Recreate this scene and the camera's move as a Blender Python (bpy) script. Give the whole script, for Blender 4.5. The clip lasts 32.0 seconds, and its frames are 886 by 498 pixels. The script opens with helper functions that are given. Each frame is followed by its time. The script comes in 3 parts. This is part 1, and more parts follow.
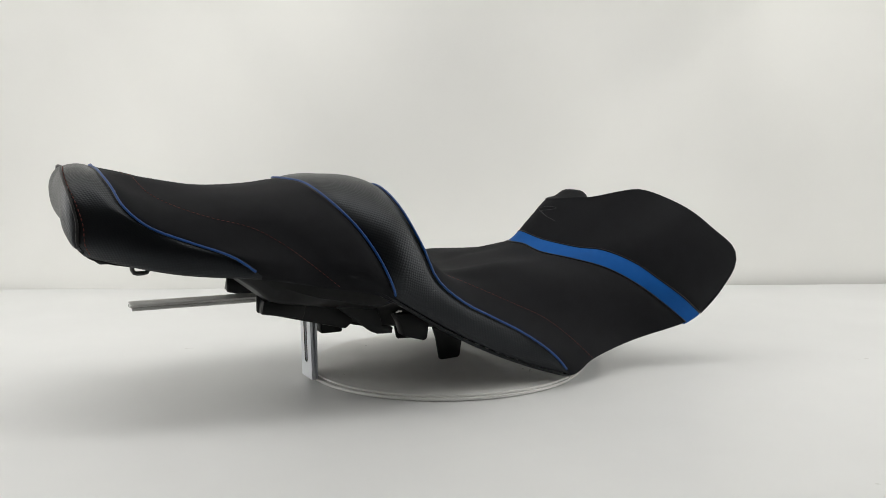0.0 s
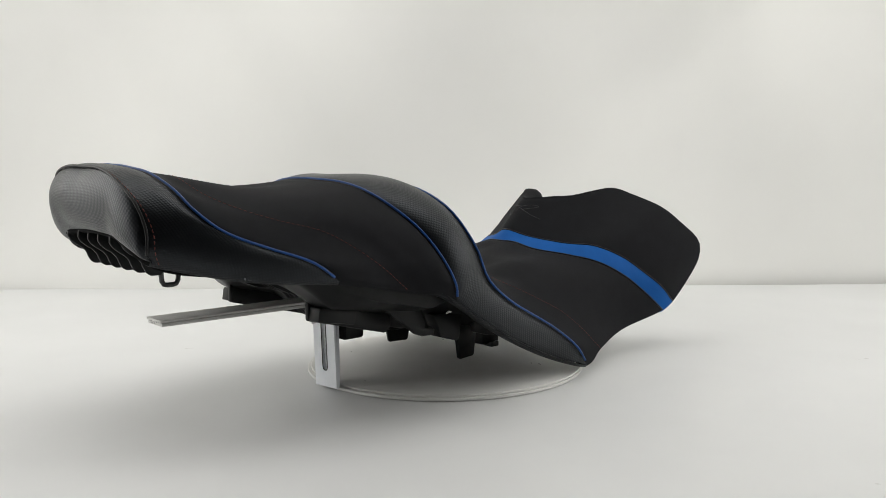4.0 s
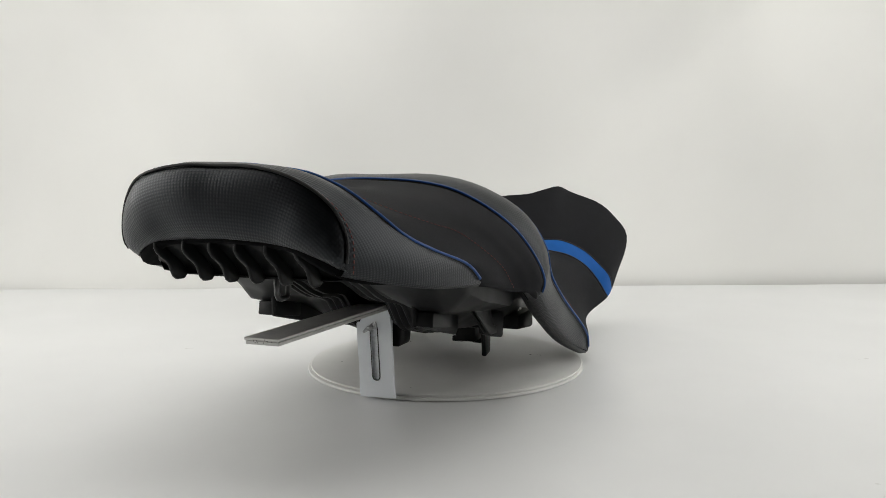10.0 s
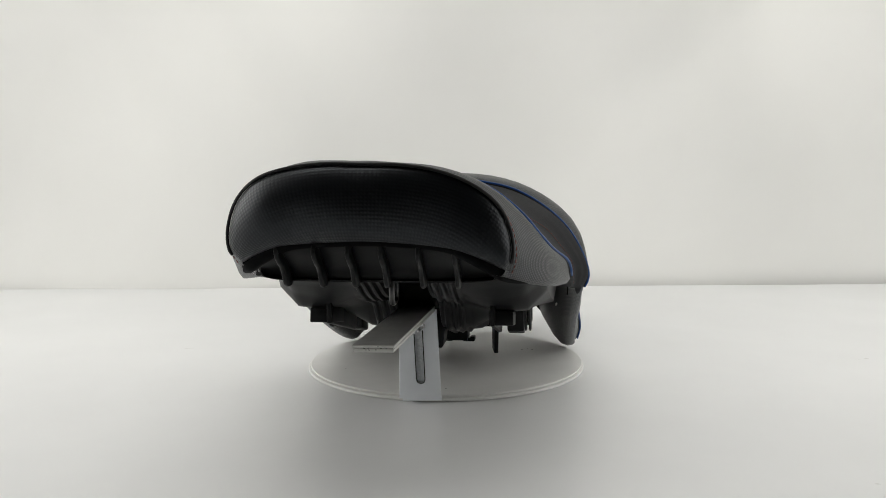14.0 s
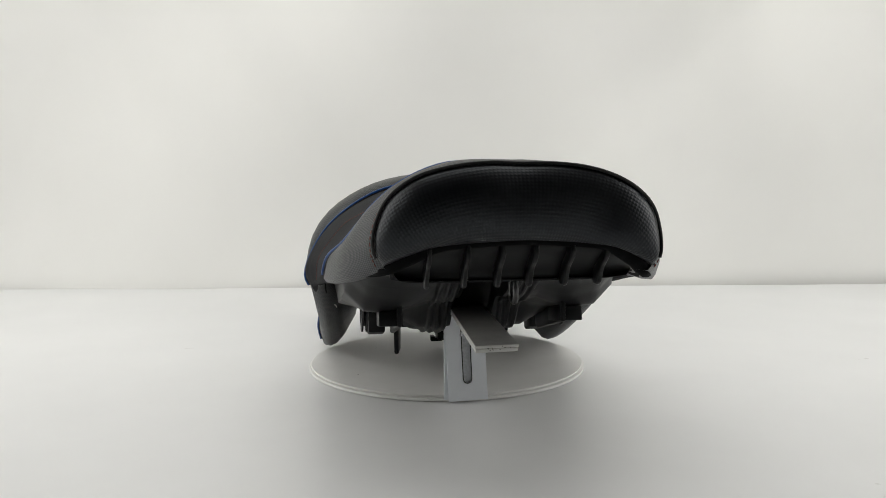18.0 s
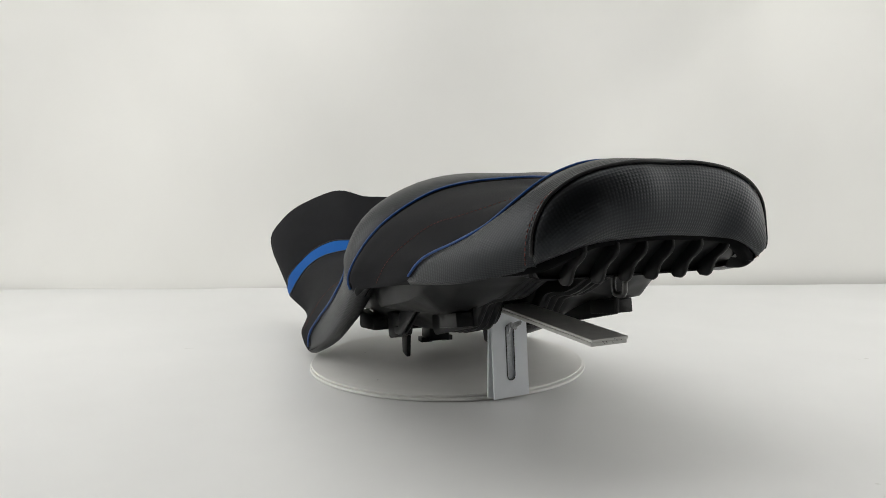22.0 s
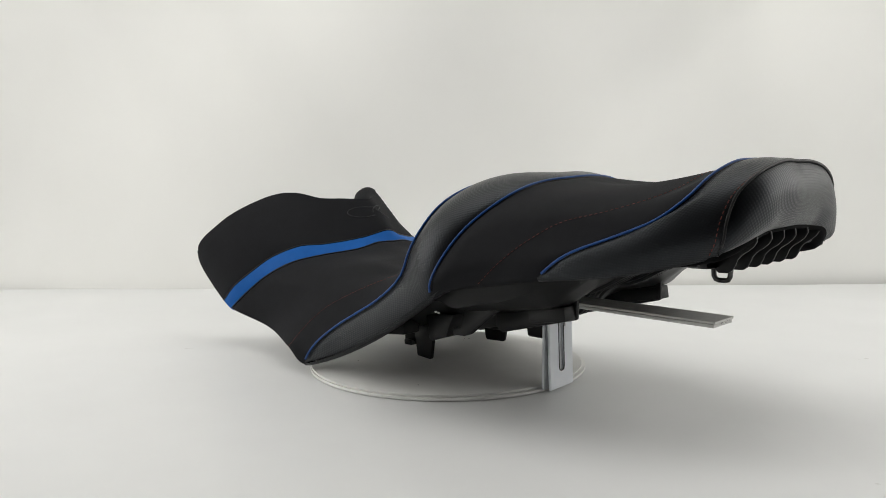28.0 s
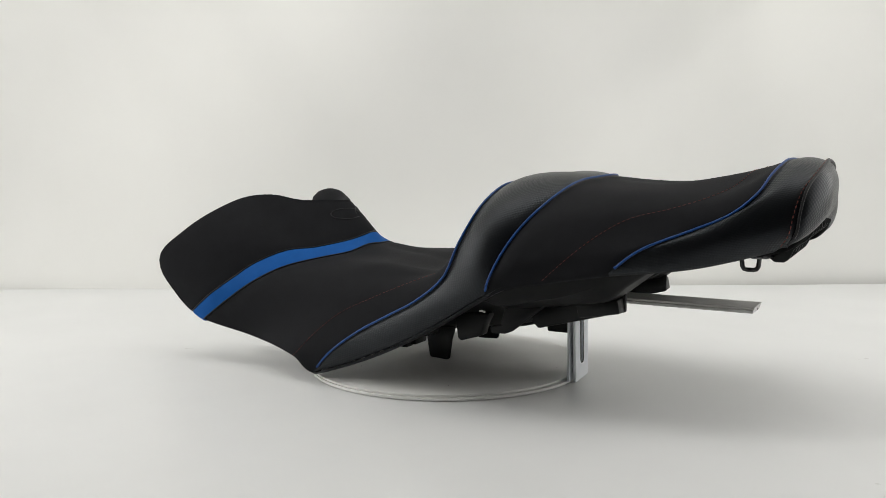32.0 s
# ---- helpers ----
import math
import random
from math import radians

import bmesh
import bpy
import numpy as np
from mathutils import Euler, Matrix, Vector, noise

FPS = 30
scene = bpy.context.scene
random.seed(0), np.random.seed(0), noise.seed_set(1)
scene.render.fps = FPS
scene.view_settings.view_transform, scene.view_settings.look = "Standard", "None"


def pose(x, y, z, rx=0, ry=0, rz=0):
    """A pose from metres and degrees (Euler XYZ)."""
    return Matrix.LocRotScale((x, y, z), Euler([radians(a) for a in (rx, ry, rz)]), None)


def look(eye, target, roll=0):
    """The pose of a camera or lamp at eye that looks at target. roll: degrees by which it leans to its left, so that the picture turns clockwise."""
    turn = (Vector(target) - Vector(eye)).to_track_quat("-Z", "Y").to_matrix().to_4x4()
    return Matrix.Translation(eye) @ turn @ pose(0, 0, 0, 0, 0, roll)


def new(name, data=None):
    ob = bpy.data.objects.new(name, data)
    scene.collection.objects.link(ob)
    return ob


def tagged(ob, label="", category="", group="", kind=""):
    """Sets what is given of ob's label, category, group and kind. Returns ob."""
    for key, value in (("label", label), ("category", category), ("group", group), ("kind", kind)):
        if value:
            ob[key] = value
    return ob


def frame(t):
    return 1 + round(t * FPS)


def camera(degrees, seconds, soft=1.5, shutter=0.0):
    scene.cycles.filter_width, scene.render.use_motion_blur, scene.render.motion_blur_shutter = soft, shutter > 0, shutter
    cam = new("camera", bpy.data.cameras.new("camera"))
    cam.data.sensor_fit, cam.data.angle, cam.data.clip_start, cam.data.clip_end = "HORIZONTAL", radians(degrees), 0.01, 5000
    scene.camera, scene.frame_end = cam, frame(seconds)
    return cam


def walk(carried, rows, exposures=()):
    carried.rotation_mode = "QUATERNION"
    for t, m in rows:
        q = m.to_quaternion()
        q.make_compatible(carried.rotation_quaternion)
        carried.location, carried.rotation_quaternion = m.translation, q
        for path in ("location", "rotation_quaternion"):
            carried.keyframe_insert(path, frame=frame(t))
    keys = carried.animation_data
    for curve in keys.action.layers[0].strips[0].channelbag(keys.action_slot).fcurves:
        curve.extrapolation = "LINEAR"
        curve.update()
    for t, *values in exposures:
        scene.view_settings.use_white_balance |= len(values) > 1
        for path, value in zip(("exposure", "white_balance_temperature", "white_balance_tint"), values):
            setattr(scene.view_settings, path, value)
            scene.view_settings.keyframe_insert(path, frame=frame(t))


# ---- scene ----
# camera: stands still in front of the turntable
cam = camera(56.06, 32.0, soft=0.5)
EYE = (0.0, -1.0936, 0.2602)
CAM_POSE = look(EYE, (-0.003122, -1.0936 + 0.994650, 0.2602 - 0.103255), -0.470)
walk(cam, [(0.0, CAM_POSE), (32.0, CAM_POSE)])

FLOOR_Z = -0.007          # the disc's top is z = 0, its axis is the z axis

# ---- light ----
world = bpy.data.worlds.new("studio_world")
scene.world = world
world.use_nodes = True
world.node_tree.nodes["Background"].inputs[0].default_value = (0.9, 0.92, 1.0, 1)
world.node_tree.nodes["Background"].inputs[1].default_value = 0.15


def area_lamp(name, eye, target, sx, sy, watts, colour=(1, 1, 1)):
    data = bpy.data.lights.new(name, "AREA")
    data.shape, data.size, data.size_y, data.energy, data.color = "RECTANGLE", sx, sy, watts, colour
    ob = new(name, data)
    ob.matrix_world = look(eye, target)
    return ob


area_lamp("overhead_softbox", (0.0, 0.05, 1.82), (0.0, 0.05, 0.0), 2.6, 1.7, 5.8, (1.0, 0.985, 0.955))
area_lamp("side_softbox", (-1.42, -0.02, 0.60), (0.0, 0.05, 0.25), 1.6, 1.2, 13.8, (1.0, 0.975, 0.945))
area_lamp("side_softbox", (1.42, -0.02, 0.60), (0.0, 0.05, 0.25), 1.6, 1.2, 11.2, (1.0, 0.975, 0.945))
# added fill lamp, only there to brighten the backdrop
area_lamp("backdrop_fill", (0.0, -0.25, 1.82), (0.0, 0.72, 0.15), 2.4, 0.4, 10.5, (1.0, 0.985, 0.96))
scene.view_settings.exposure = 0.0


# ---- materials ----
def material(name, colour, rough=0.5, metal=0.0, spec=0.5):
    m = bpy.data.materials.new(name)
    m.use_nodes = True
    b = m.node_tree.nodes["Principled BSDF"]
    b.inputs["Base Color"].default_value = (*colour, 1)
    b.inputs["Roughness"].default_value = rough
    b.inputs["Metallic"].default_value = metal
    b.inputs["Specular IOR Level"].default_value = spec
    return m


def node(m, kind, **values):
    n = m.node_tree.nodes.new(kind)
    for k, v in values.items():
        n.inputs[k].default_value = v
    return n


def link(m, a, b):
    m.node_tree.links.new(a, b)


def bsdf(m):
    return m.node_tree.nodes["Principled BSDF"]


def ramp_between(m, fac, dark, light, lo=0.3, hi=0.7):
    r = m.node_tree.nodes.new("ShaderNodeValToRGB")
    r.color_ramp.elements[0].position, r.color_ramp.elements[0].color = lo, (*dark, 1)
    r.color_ramp.elements[1].position, r.color_ramp.elements[1].color = hi, (*light, 1)
    link(m, fac, r.inputs[0])
    return r.outputs[0]


def mottled(m, dark, light, scale, bump=0.0, fine=0.0, dist=0.001, coords="Object"):
    """Colour that wanders between two tones, with fine relief."""
    tc = node(m, "ShaderNodeTexCoord")
    n1 = node(m, "ShaderNodeTexNoise", Scale=scale, Detail=5.0, Roughness=0.6)
    link(m, tc.outputs[coords], n1.inputs["Vector"])
    link(m, ramp_between(m, n1.outputs[0], dark, light), bsdf(m).inputs["Base Color"])
    if bump:
        n2 = node(m, "ShaderNodeTexNoise", Scale=fine, Detail=3.0)
        link(m, tc.outputs[coords], n2.inputs["Vector"])
        b = node(m, "ShaderNodeBump", Strength=bump, Distance=dist)
        link(m, n2.outputs[0], b.inputs["Height"])
        link(m, b.outputs[0], bsdf(m).inputs["Normal"])
    return m


def math_node(m, op, a, b=None):
    n = m.node_tree.nodes.new("ShaderNodeMath")
    n.operation = op
    for i, v in enumerate((a, b)):
        if v is None:
            continue
        if isinstance(v, (int, float)):
            n.inputs[i].default_value = v
        else:
            link(m, v, n.inputs[i])
    return n.outputs[0]


def carbon_vinyl():
    """Black vinyl embossed with rows of small pillows, 2.9 mm apart."""
    m = material("carbon_vinyl", (0.004, 0.004, 0.0045), 0.38, 0.0, 0.38)
    bsdf(m).inputs["Specular Tint"].default_value = (0.86, 0.93, 1.0, 1)
    uv = node(m, "ShaderNodeUVMap")
    s = node(m, "ShaderNodeSeparateXYZ")
    link(m, uv.outputs[0], s.inputs[0])
    k = math.pi / 0.0029
    a = math_node(m, "POWER", math_node(m, "ABSOLUTE", math_node(m, "SINE", math_node(m, "MULTIPLY", s.outputs[0], k))), 1.5)
    b = math_node(m, "POWER", math_node(m, "ABSOLUTE", math_node(m, "SINE", math_node(m, "MULTIPLY", s.outputs[1], k))), 1.5)
    height = math_node(m, "ADD", math_node(m, "MULTIPLY", a, b), math_node(m, "MULTIPLY", math_node(m, "ADD", a, b), 0.25))
    tc = node(m, "ShaderNodeTexCoord")
    grain = node(m, "ShaderNodeTexNoise", Scale=1500.0, Detail=2.0)
    link(m, tc.outputs["Object"], grain.inputs["Vector"])
    height = math_node(m, "ADD", height, math_node(m, "MULTIPLY", grain.outputs[0], 0.25))
    bp = node(m, "ShaderNodeBump", Strength=0.32, Distance=0.0004)
    link(m, height, bp.inputs["Height"])
    link(m, bp.outputs[0], bsdf(m).inputs["Normal"])
    nz = node(m, "ShaderNodeTexNoise", Scale=9.0, Detail=3.0)
    link(m, tc.outputs["Object"], nz.inputs["Vector"])
    link(m, math_node(m, "ADD", math_node(m, "MULTIPLY", nz.outputs[0], 0.08), 0.33), bsdf(m).inputs["Roughness"])
    # groove shade put into the colour: darker between the pillows, lighter on top
    link(m, ramp_between(m, math_node(m, "MULTIPLY", height, 0.67), (0.0018, 0.0020, 0.0025), (0.0046, 0.0052, 0.0064), 0.0, 1.0), bsdf(m).inputs["Base Color"])
    return m


M_CARBON = carbon_vinyl()
M_FABRIC = mottled(material("black_fabric", (0.016, 0.016, 0.017), 0.85, 0, 0.2), (0.0070, 0.0074, 0.0090), (0.0092, 0.0098, 0.0120), 60, 0.25, 1800, 0.0004)
M_BLUE = mottled(material("blue_vinyl", (0.02, 0.11, 0.42), 0.62, 0, 0.14), (0.0025, 0.082, 0.32), (0.004, 0.096, 0.37), 40, 0.15, 1500, 0.0003)
M_PIPE = material("blue_piping", (0.004, 0.052, 0.21), 0.42, 0, 0.35)
M_WELT = material("black_piping", (0.004, 0.004, 0.0045), 0.45, 0, 0.3)
M_LINING = mottled(material("black_lining", (0.004, 0.004, 0.004), 0.85, 0, 0.06), (0.0022, 0.0023, 0.0026), (0.0042, 0.0044, 0.005), 50, 0.2, 500, 0.0006)
M_THREAD = material("red_thread", (0.13, 0.03, 0.022), 0.8)
M_PLASTIC = mottled(material("black_plastic", (0.02, 0.02, 0.021), 0.38, 0, 0.18), (0.0052, 0.0057, 0.0060), (0.0090, 0.0098, 0.0103), 35, 0.12, 350, 0.0005)
M_FLOOR = mottled(material("white_board", (0.8, 0.8, 0.79), 0.38, 0, 0.5), (0.712, 0.720, 0.720), (0.760, 0.768, 0.768), 3.0)
scuff_tc = node(M_FLOOR, "ShaderNodeTexCoord")
scuff_stretch = node(M_FLOOR, "ShaderNodeMapping", Scale=(1.0, 2.2, 1.0), Rotation=(0, 0, 0.5))
link(M_FLOOR, scuff_tc.outputs["Object"], scuff_stretch.inputs[0])
scuff_cells = node(M_FLOOR, "ShaderNodeTexVoronoi", Scale=4.0)
link(M_FLOOR, scuff_stretch.outputs[0], scuff_cells.inputs["Vector"])
scuff_noise = node(M_FLOOR, "ShaderNodeTexNoise", Scale=90.0, Detail=4.0)
link(M_FLOOR, scuff_tc.outputs["Object"], scuff_noise.inputs["Vector"])
scuff = math_node(M_FLOOR, "MULTIPLY", math_node(M_FLOOR, "LESS_THAN", scuff_cells.outputs["Distance"], 0.05), math_node(M_FLOOR, "GREATER_THAN", scuff_noise.outputs[0], 0.56))
scuff_mix = M_FLOOR.node_tree.nodes.new("ShaderNodeMixRGB")
link(M_FLOOR, math_node(M_FLOOR, "MULTIPLY", scuff, 0.35), scuff_mix.inputs[0])
link(M_FLOOR, bsdf(M_FLOOR).inputs["Base Color"].links[0].from_socket, scuff_mix.inputs[1])
scuff_mix.inputs[2].default_value = (0.45, 0.44, 0.42, 1)
link(M_FLOOR, scuff_mix.outputs[0], bsdf(M_FLOOR).inputs["Base Color"])
M_WALL = mottled(material("white_backdrop", (0.8, 0.8, 0.77), 0.8, 0, 0.2), (0.800, 0.802, 0.778), (0.835, 0.837, 0.816), 2.0)
# near-black for the unseen front room, so the tail pad reflects dark
M_ROOM = mottled(material("dark_unseen_room", (0.1, 0.1, 0.1), 0.9, 0, 0.2), (0.012, 0.012, 0.012), (0.022, 0.022, 0.022), 2.0)
M_DISC = mottled(material("white_disc", (0.75, 0.75, 0.72), 0.5), (0.72, 0.72, 0.70), (0.79, 0.79, 0.775), 12)
M_WHITE = mottled(material("white_paint", (0.8, 0.82, 0.85), 0.4), (0.78, 0.81, 0.85), (0.84, 0.87, 0.91), 30)
M_BAR = mottled(material("grey_white_paint", (0.55, 0.55, 0.53), 0.4), (0.55, 0.55, 0.53), (0.68, 0.68, 0.65), 40)
M_STEEL = mottled(material("dark_steel", (0.06, 0.06, 0.06), 0.3, 0.8), (0.02, 0.02, 0.02), (0.12, 0.12, 0.12), 80)
M_BOLT = mottled(material("painted_steel", (0.5, 0.5, 0.5), 0.4, 0.5), (0.35, 0.35, 0.36), (0.65, 0.66, 0.68), 200)
M_EMBLEM = material("grey_thread", (0.0110, 0.0115, 0.0130), 0.7)
M_CHIP = material("chipped_paint", (0.05, 0.05, 0.05), 0.7)
M_TAG = material("torn_label", (0.6, 0.6, 0.57), 0.7)
M_DARKHOLE = mottled(material("scratched_slot", (0.4, 0.41, 0.43), 0.5, 0.1), (0.50, 0.52, 0.54), (0.72, 0.74, 0.77), 400)


# ---- mesh helpers ----
def part(name, bm, mat, parent=None, label="", smooth=True, crease=0):
    me = bpy.data.meshes.new(name)
    bm.to_mesh(me)
    bm.free()
    me.materials.append(mat)
    if smooth:
        for f in me.polygons:
            f.use_smooth = True
        if crease:
            me.set_sharp_from_angle(angle=math.radians(crease))
    ob = new(name, me)
    if parent is not None:
        ob.parent = parent
    return tagged(ob, label)


def box(sx, sy, sz, m=None, bevel=0.0, seg=2):
    bm = bmesh.new()
    bmesh.ops.create_cube(bm, size=1.0, matrix=Matrix.Diagonal((sx, sy, sz, 1)))
    if bevel:
        bmesh.ops.bevel(bm, geom=bm.edges[:], offset=bevel, segments=seg, affect="EDGES", profile=0.5)
    if m is not None:
        bmesh.ops.transform(bm, matrix=m, verts=bm.verts)
    return bm


def prism(outline, depth, m=None, bevel=0.0):
    """A plate: the outline in x and z, pushed from -depth/2 to depth/2 in y."""
    bm = bmesh.new()
    a = [bm.verts.new((x, -depth / 2, z)) for x, z in outline]
    b = [bm.verts.new((x, depth / 2, z)) for x, z in outline]
    bm.faces.new(a)
    bm.faces.new(b[::-1])
    n = len(a)
    for i in range(n):
        bm.faces.new((a[i], b[i], b[(i + 1) % n], a[(i + 1) % n]))
    bmesh.ops.recalc_face_normals(bm, faces=bm.faces)
    if bevel:
        bmesh.ops.bevel(bm, geom=bm.edges[:], offset=bevel, segments=2, affect="EDGES", profile=0.5)
    if m is not None:
        bmesh.ops.transform(bm, matrix=m, verts=bm.verts)
    return bm


def tube(points, r, sides=8, closed=False):
    """A round tube along a row of points."""
    bm = bmesh.new()
    P = [Vector(p) for p in points]
    n = len(P)
    rings, side = [], None
    for i, p in enumerate(P):
        a, b = (P[i - 1], P[(i + 1) % n]) if closed else (P[max(i - 1, 0)], P[min(i + 1, n - 1)])
        d = (b - a).normalized()
        if side is None:
            side = d.orthogonal().normalized()
        side = (side - d * side.dot(d)).normalized()
        up = d.cross(side)
        rings.append([bm.verts.new(p + r * (math.cos(k) * side + math.sin(k) * up)) for k in np.linspace(0, 2 * math.pi, sides, endpoint=False)])
    for i in range(n if closed else n - 1):
        A, B = rings[i], rings[(i + 1) % n]
        for k in range(sides):
            bm.faces.new((A[k], A[(k + 1) % sides], B[(k + 1) % sides], B[k]))
    if not closed:
        bm.faces.new(rings[0][::-1])
        bm.faces.new(rings[-1])
    bmesh.ops.recalc_face_normals(bm, faces=bm.faces)
    return bm


def lathe(profile, sides=64):
    """Turned about z: rows of (radius, z)."""
    bm = bmesh.new()
    rings = []
    for r, z in profile:
        rings.append([bm.verts.new((r * math.cos(a), r * math.sin(a), z)) for a in np.linspace(0, 2 * math.pi, sides, endpoint=False)])
    for A, B in zip(rings, rings[1:]):
        for k in range(sides):
            bm.faces.new((A[k], A[(k + 1) % sides], B[(k + 1) % sides], B[k]))
    bm.faces.new(rings[0][::-1])
    bm.faces.new(rings[-1])
    bmesh.ops.recalc_face_normals(bm, faces=bm.faces)
    return bm


def grid_mesh(G, uv=None, flip=False):
    """A sheet from an array of places, rows by columns."""
    bm = bmesh.new()
    nu, nv = G.shape[:2]
    V = [[bm.verts.new(G[i, j]) for j in range(nv)] for i in range(nu)]
    layer = bm.loops.layers.uv.new("UVMap") if uv is not None else None
    for i in range(nu - 1):
        for j in range(nv - 1):
            ids = [(i, j), (i + 1, j), (i + 1, j + 1), (i, j + 1)]
            if flip:
                ids.reverse()
            f = bm.faces.new([V[a][b] for a, b in ids])
            if layer:
                for lp, (a, b) in zip(f.loops, ids):
                    lp[layer].uv = uv[a, b]
    return bm


# ---- the setting ----
# soft creases of the backdrop: from one place to another (x, z), depth, width
SWAGS = ((-0.50, 0.66, -0.27, 0.31, 0.032, 0.085), (-0.74, 0.62, -0.55, 0.25, 0.014, 0.07), (0.68, 0.66, 0.22, 0.30, -0.036, 0.095), (0.64, 0.70, 0.62, 0.10, 0.020, 0.06), (0.95, 0.6, 0.80, 0.2, -0.014, 0.07))


def build_setting():
    # white board on which the turntable stands
    bm = box(3.0, 1.80, 0.03, pose(0, -0.21, FLOOR_Z - 0.015, 0, 0, -0.6), 0.002)
    tagged(part("floor", bm, M_FLOOR, None, smooth=False), "smooth white board table top with faint scuffs", "floor", kind="structure")
    # backdrop: a hanging sheet with soft folds that turns forward at both sides
    n, k = 181, 91
    G = np.zeros((n, k, 3))
    for i, s in enumerate(np.linspace(-1, 1, n)):
        x = 1.36 * s
        y = 0.745 - 0.42 * max(0.0, abs(s) - 0.74) ** 2 / 0.26 ** 2
        for j, h in enumerate(np.linspace(0, 1, k)):
            z = -0.30 + 2.1 * h
            fold = 0.034 * math.sin(3.4 * x + 1.6 * z + 0.5) + 0.042 * math.sin(5.6 * x - 4.9 * z + 1.6) + 0.012 * math.sin(12 * x + 7 * z)
            for x0, z0, x1, z1, deep, wide in SWAGS:
                ux, uz = (x1 - x0) / math.hypot(x1 - x0, z1 - z0), (z1 - z0) / math.hypot(x1 - x0, z1 - z0)
                along, off = (x - x0) * ux + (z - z0) * uz, ((x - x0) * uz - (z - z0) * ux) / wide
                fold += deep * off * math.exp(-off * off) / (1 + math.exp((along - 0.42) * 14))
            sweep = 0.038 * min(1.0, max(0.0, (0.24 - z) / 0.24)) ** 2
            G[i, j] = (x, y + fold * min(1, h * 2) - sweep, z)
    G = np.concatenate([G, (G + [0, 0.004, 0])[:, ::-1], G[:, :1]], axis=1)
    bm = grid_mesh(G, flip=True)
    tagged(part("backdrop", bm, M_WALL), "hanging off-white paper backdrop with soft waves", "backdrop", kind="structure")
    # unseen enclosure, added: white parts bounce light, front parts keep reflections dark
    for name, sx, sy, x, y, mat in (("wall_left", 0.05, 2.35, -1.55, 0.025, M_WALL), ("wall_right", 0.05, 2.35, 1.55, 0.025, M_WALL), ("wall_left_front", 0.05, 1.85, -1.55, -2.075, M_ROOM), ("wall_right_front", 0.05, 1.85, 1.55, -2.075, M_ROOM), ("wall_front", 3.05, 0.05, 0, -3.0, M_ROOM), ("wall_rear", 3.05, 0.05, 0, 1.2, M_WALL)):
        tagged(part(name, box(sx, sy, 2.6, pose(x, y, 0.6)), mat, smooth=False), "plain unseen studio wall that shapes reflections", "wall", kind="structure")
    tagged(part("ceiling", box(3.15, 2.375, 0.05, pose(0, 0.0375, 1.93)), M_WALL, smooth=False), "plain white unseen ceiling that bounces light", "ceiling", kind="structure")
    tagged(part("ceiling_front", box(3.15, 1.875, 0.05, pose(0, -2.0875, 1.93)), M_ROOM, smooth=False), "plain dark unseen ceiling that keeps reflections dark", "ceiling", kind="structure")
    tagged(part("ground", box(3.15, 4.25, 0.05, pose(0, -0.9, -0.73)), M_ROOM, smooth=False), "plain dark floor beneath the table", "ground", kind="structure")


build_setting()


# ---- the seat's surface ----
def smooth_curve(P, n, mirror=True):
    """n places, evenly spaced, on a smooth curve through P; mirror: it crosses the middle plane squarely at its start."""
    P = np.array(P, float)
    first = P[1] * [-1, 1, 1] if mirror else 2 * P[0] - P[1]
    Q = np.vstack([first, P, 2 * P[-1] - P[-2]])
    s = np.linspace(0, len(P) - 1, 40 * len(P))
    i = np.minimum(s.astype(int), len(P) - 2)
    u = (s - i)[:, None]
    a, b, c, d = Q[i], Q[i + 1], Q[i + 2], Q[i + 3]
    C = 0.5 * (2 * b + (c - a) * u + (2 * a - 5 * b + 4 * c - d) * u * u + (3 * b - a - 3 * c + d) * u ** 3)
    L = np.r_[0, np.cumsum(np.linalg.norm(np.diff(C, axis=0), axis=1))]
    g = np.linspace(0, L[-1], n)
    return np.stack([np.interp(g, L, C[:, k]) for k in range(3)], 1)


NV = 37
# the seams that run across the seat, from the middle to the hem
RIB = {}
RIB["nose"] = [(0.0000, 0.1569, 0.2090), (0.0310, 0.1791, 0.2112), (0.0521, 0.1983, 0.2128), (0.0720, 0.2240, 0.2195), (0.0815, 0.2540, 0.2222), (0.0940, 0.2840, 0.2120), (0.1350, 0.2950, 0.1950), (0.1570, 0.3150, 0.1710), (0.1690, 0.3390, 0.1460), (0.1680, 0.3420, 0.1190), (0.1610, 0.3240, 0.0880), (0.1570, 0.2960, 0.0610)]
RIB["band_front"] = [(0.0000, 0.1142, 0.1669), (0.0356, 0.1275, 0.1574), (0.0796, 0.1518, 0.1496), (0.1083, 0.1753, 0.1465), (0.1318, 0.2066, 0.1307), (0.1480, 0.2320, 0.1100), (0.1600, 0.2620, 0.0860), (0.1580, 0.2940, 0.0610)]
RIB["band_back"] = [(0.0000, 0.1015, 0.1521), (0.0250, 0.1051, 0.1514), (0.0568, 0.1117, 0.1434), (0.0921, 0.1352, 0.1368), (0.1220, 0.1670, 0.1260), (0.1400, 0.2010, 0.1060), (0.1500, 0.2370, 0.0790), (0.1560, 0.2720, 0.0510)]
RIB["seam_front"] = [(0.0000, -0.0500, 0.1450), (0.0500, -0.0620, 0.1440), (0.0950, -0.0780, 0.1440), (0.1260, -0.0880, 0.1430), (0.1370, -0.0520, 0.1270), (0.1480, -0.0160, 0.1100), (0.1520, 0.0200, 0.0930), (0.1520, 0.0570, 0.0750), (0.1570, 0.0910, 0.0490), (0.1630, 0.1210, 0.0200)]
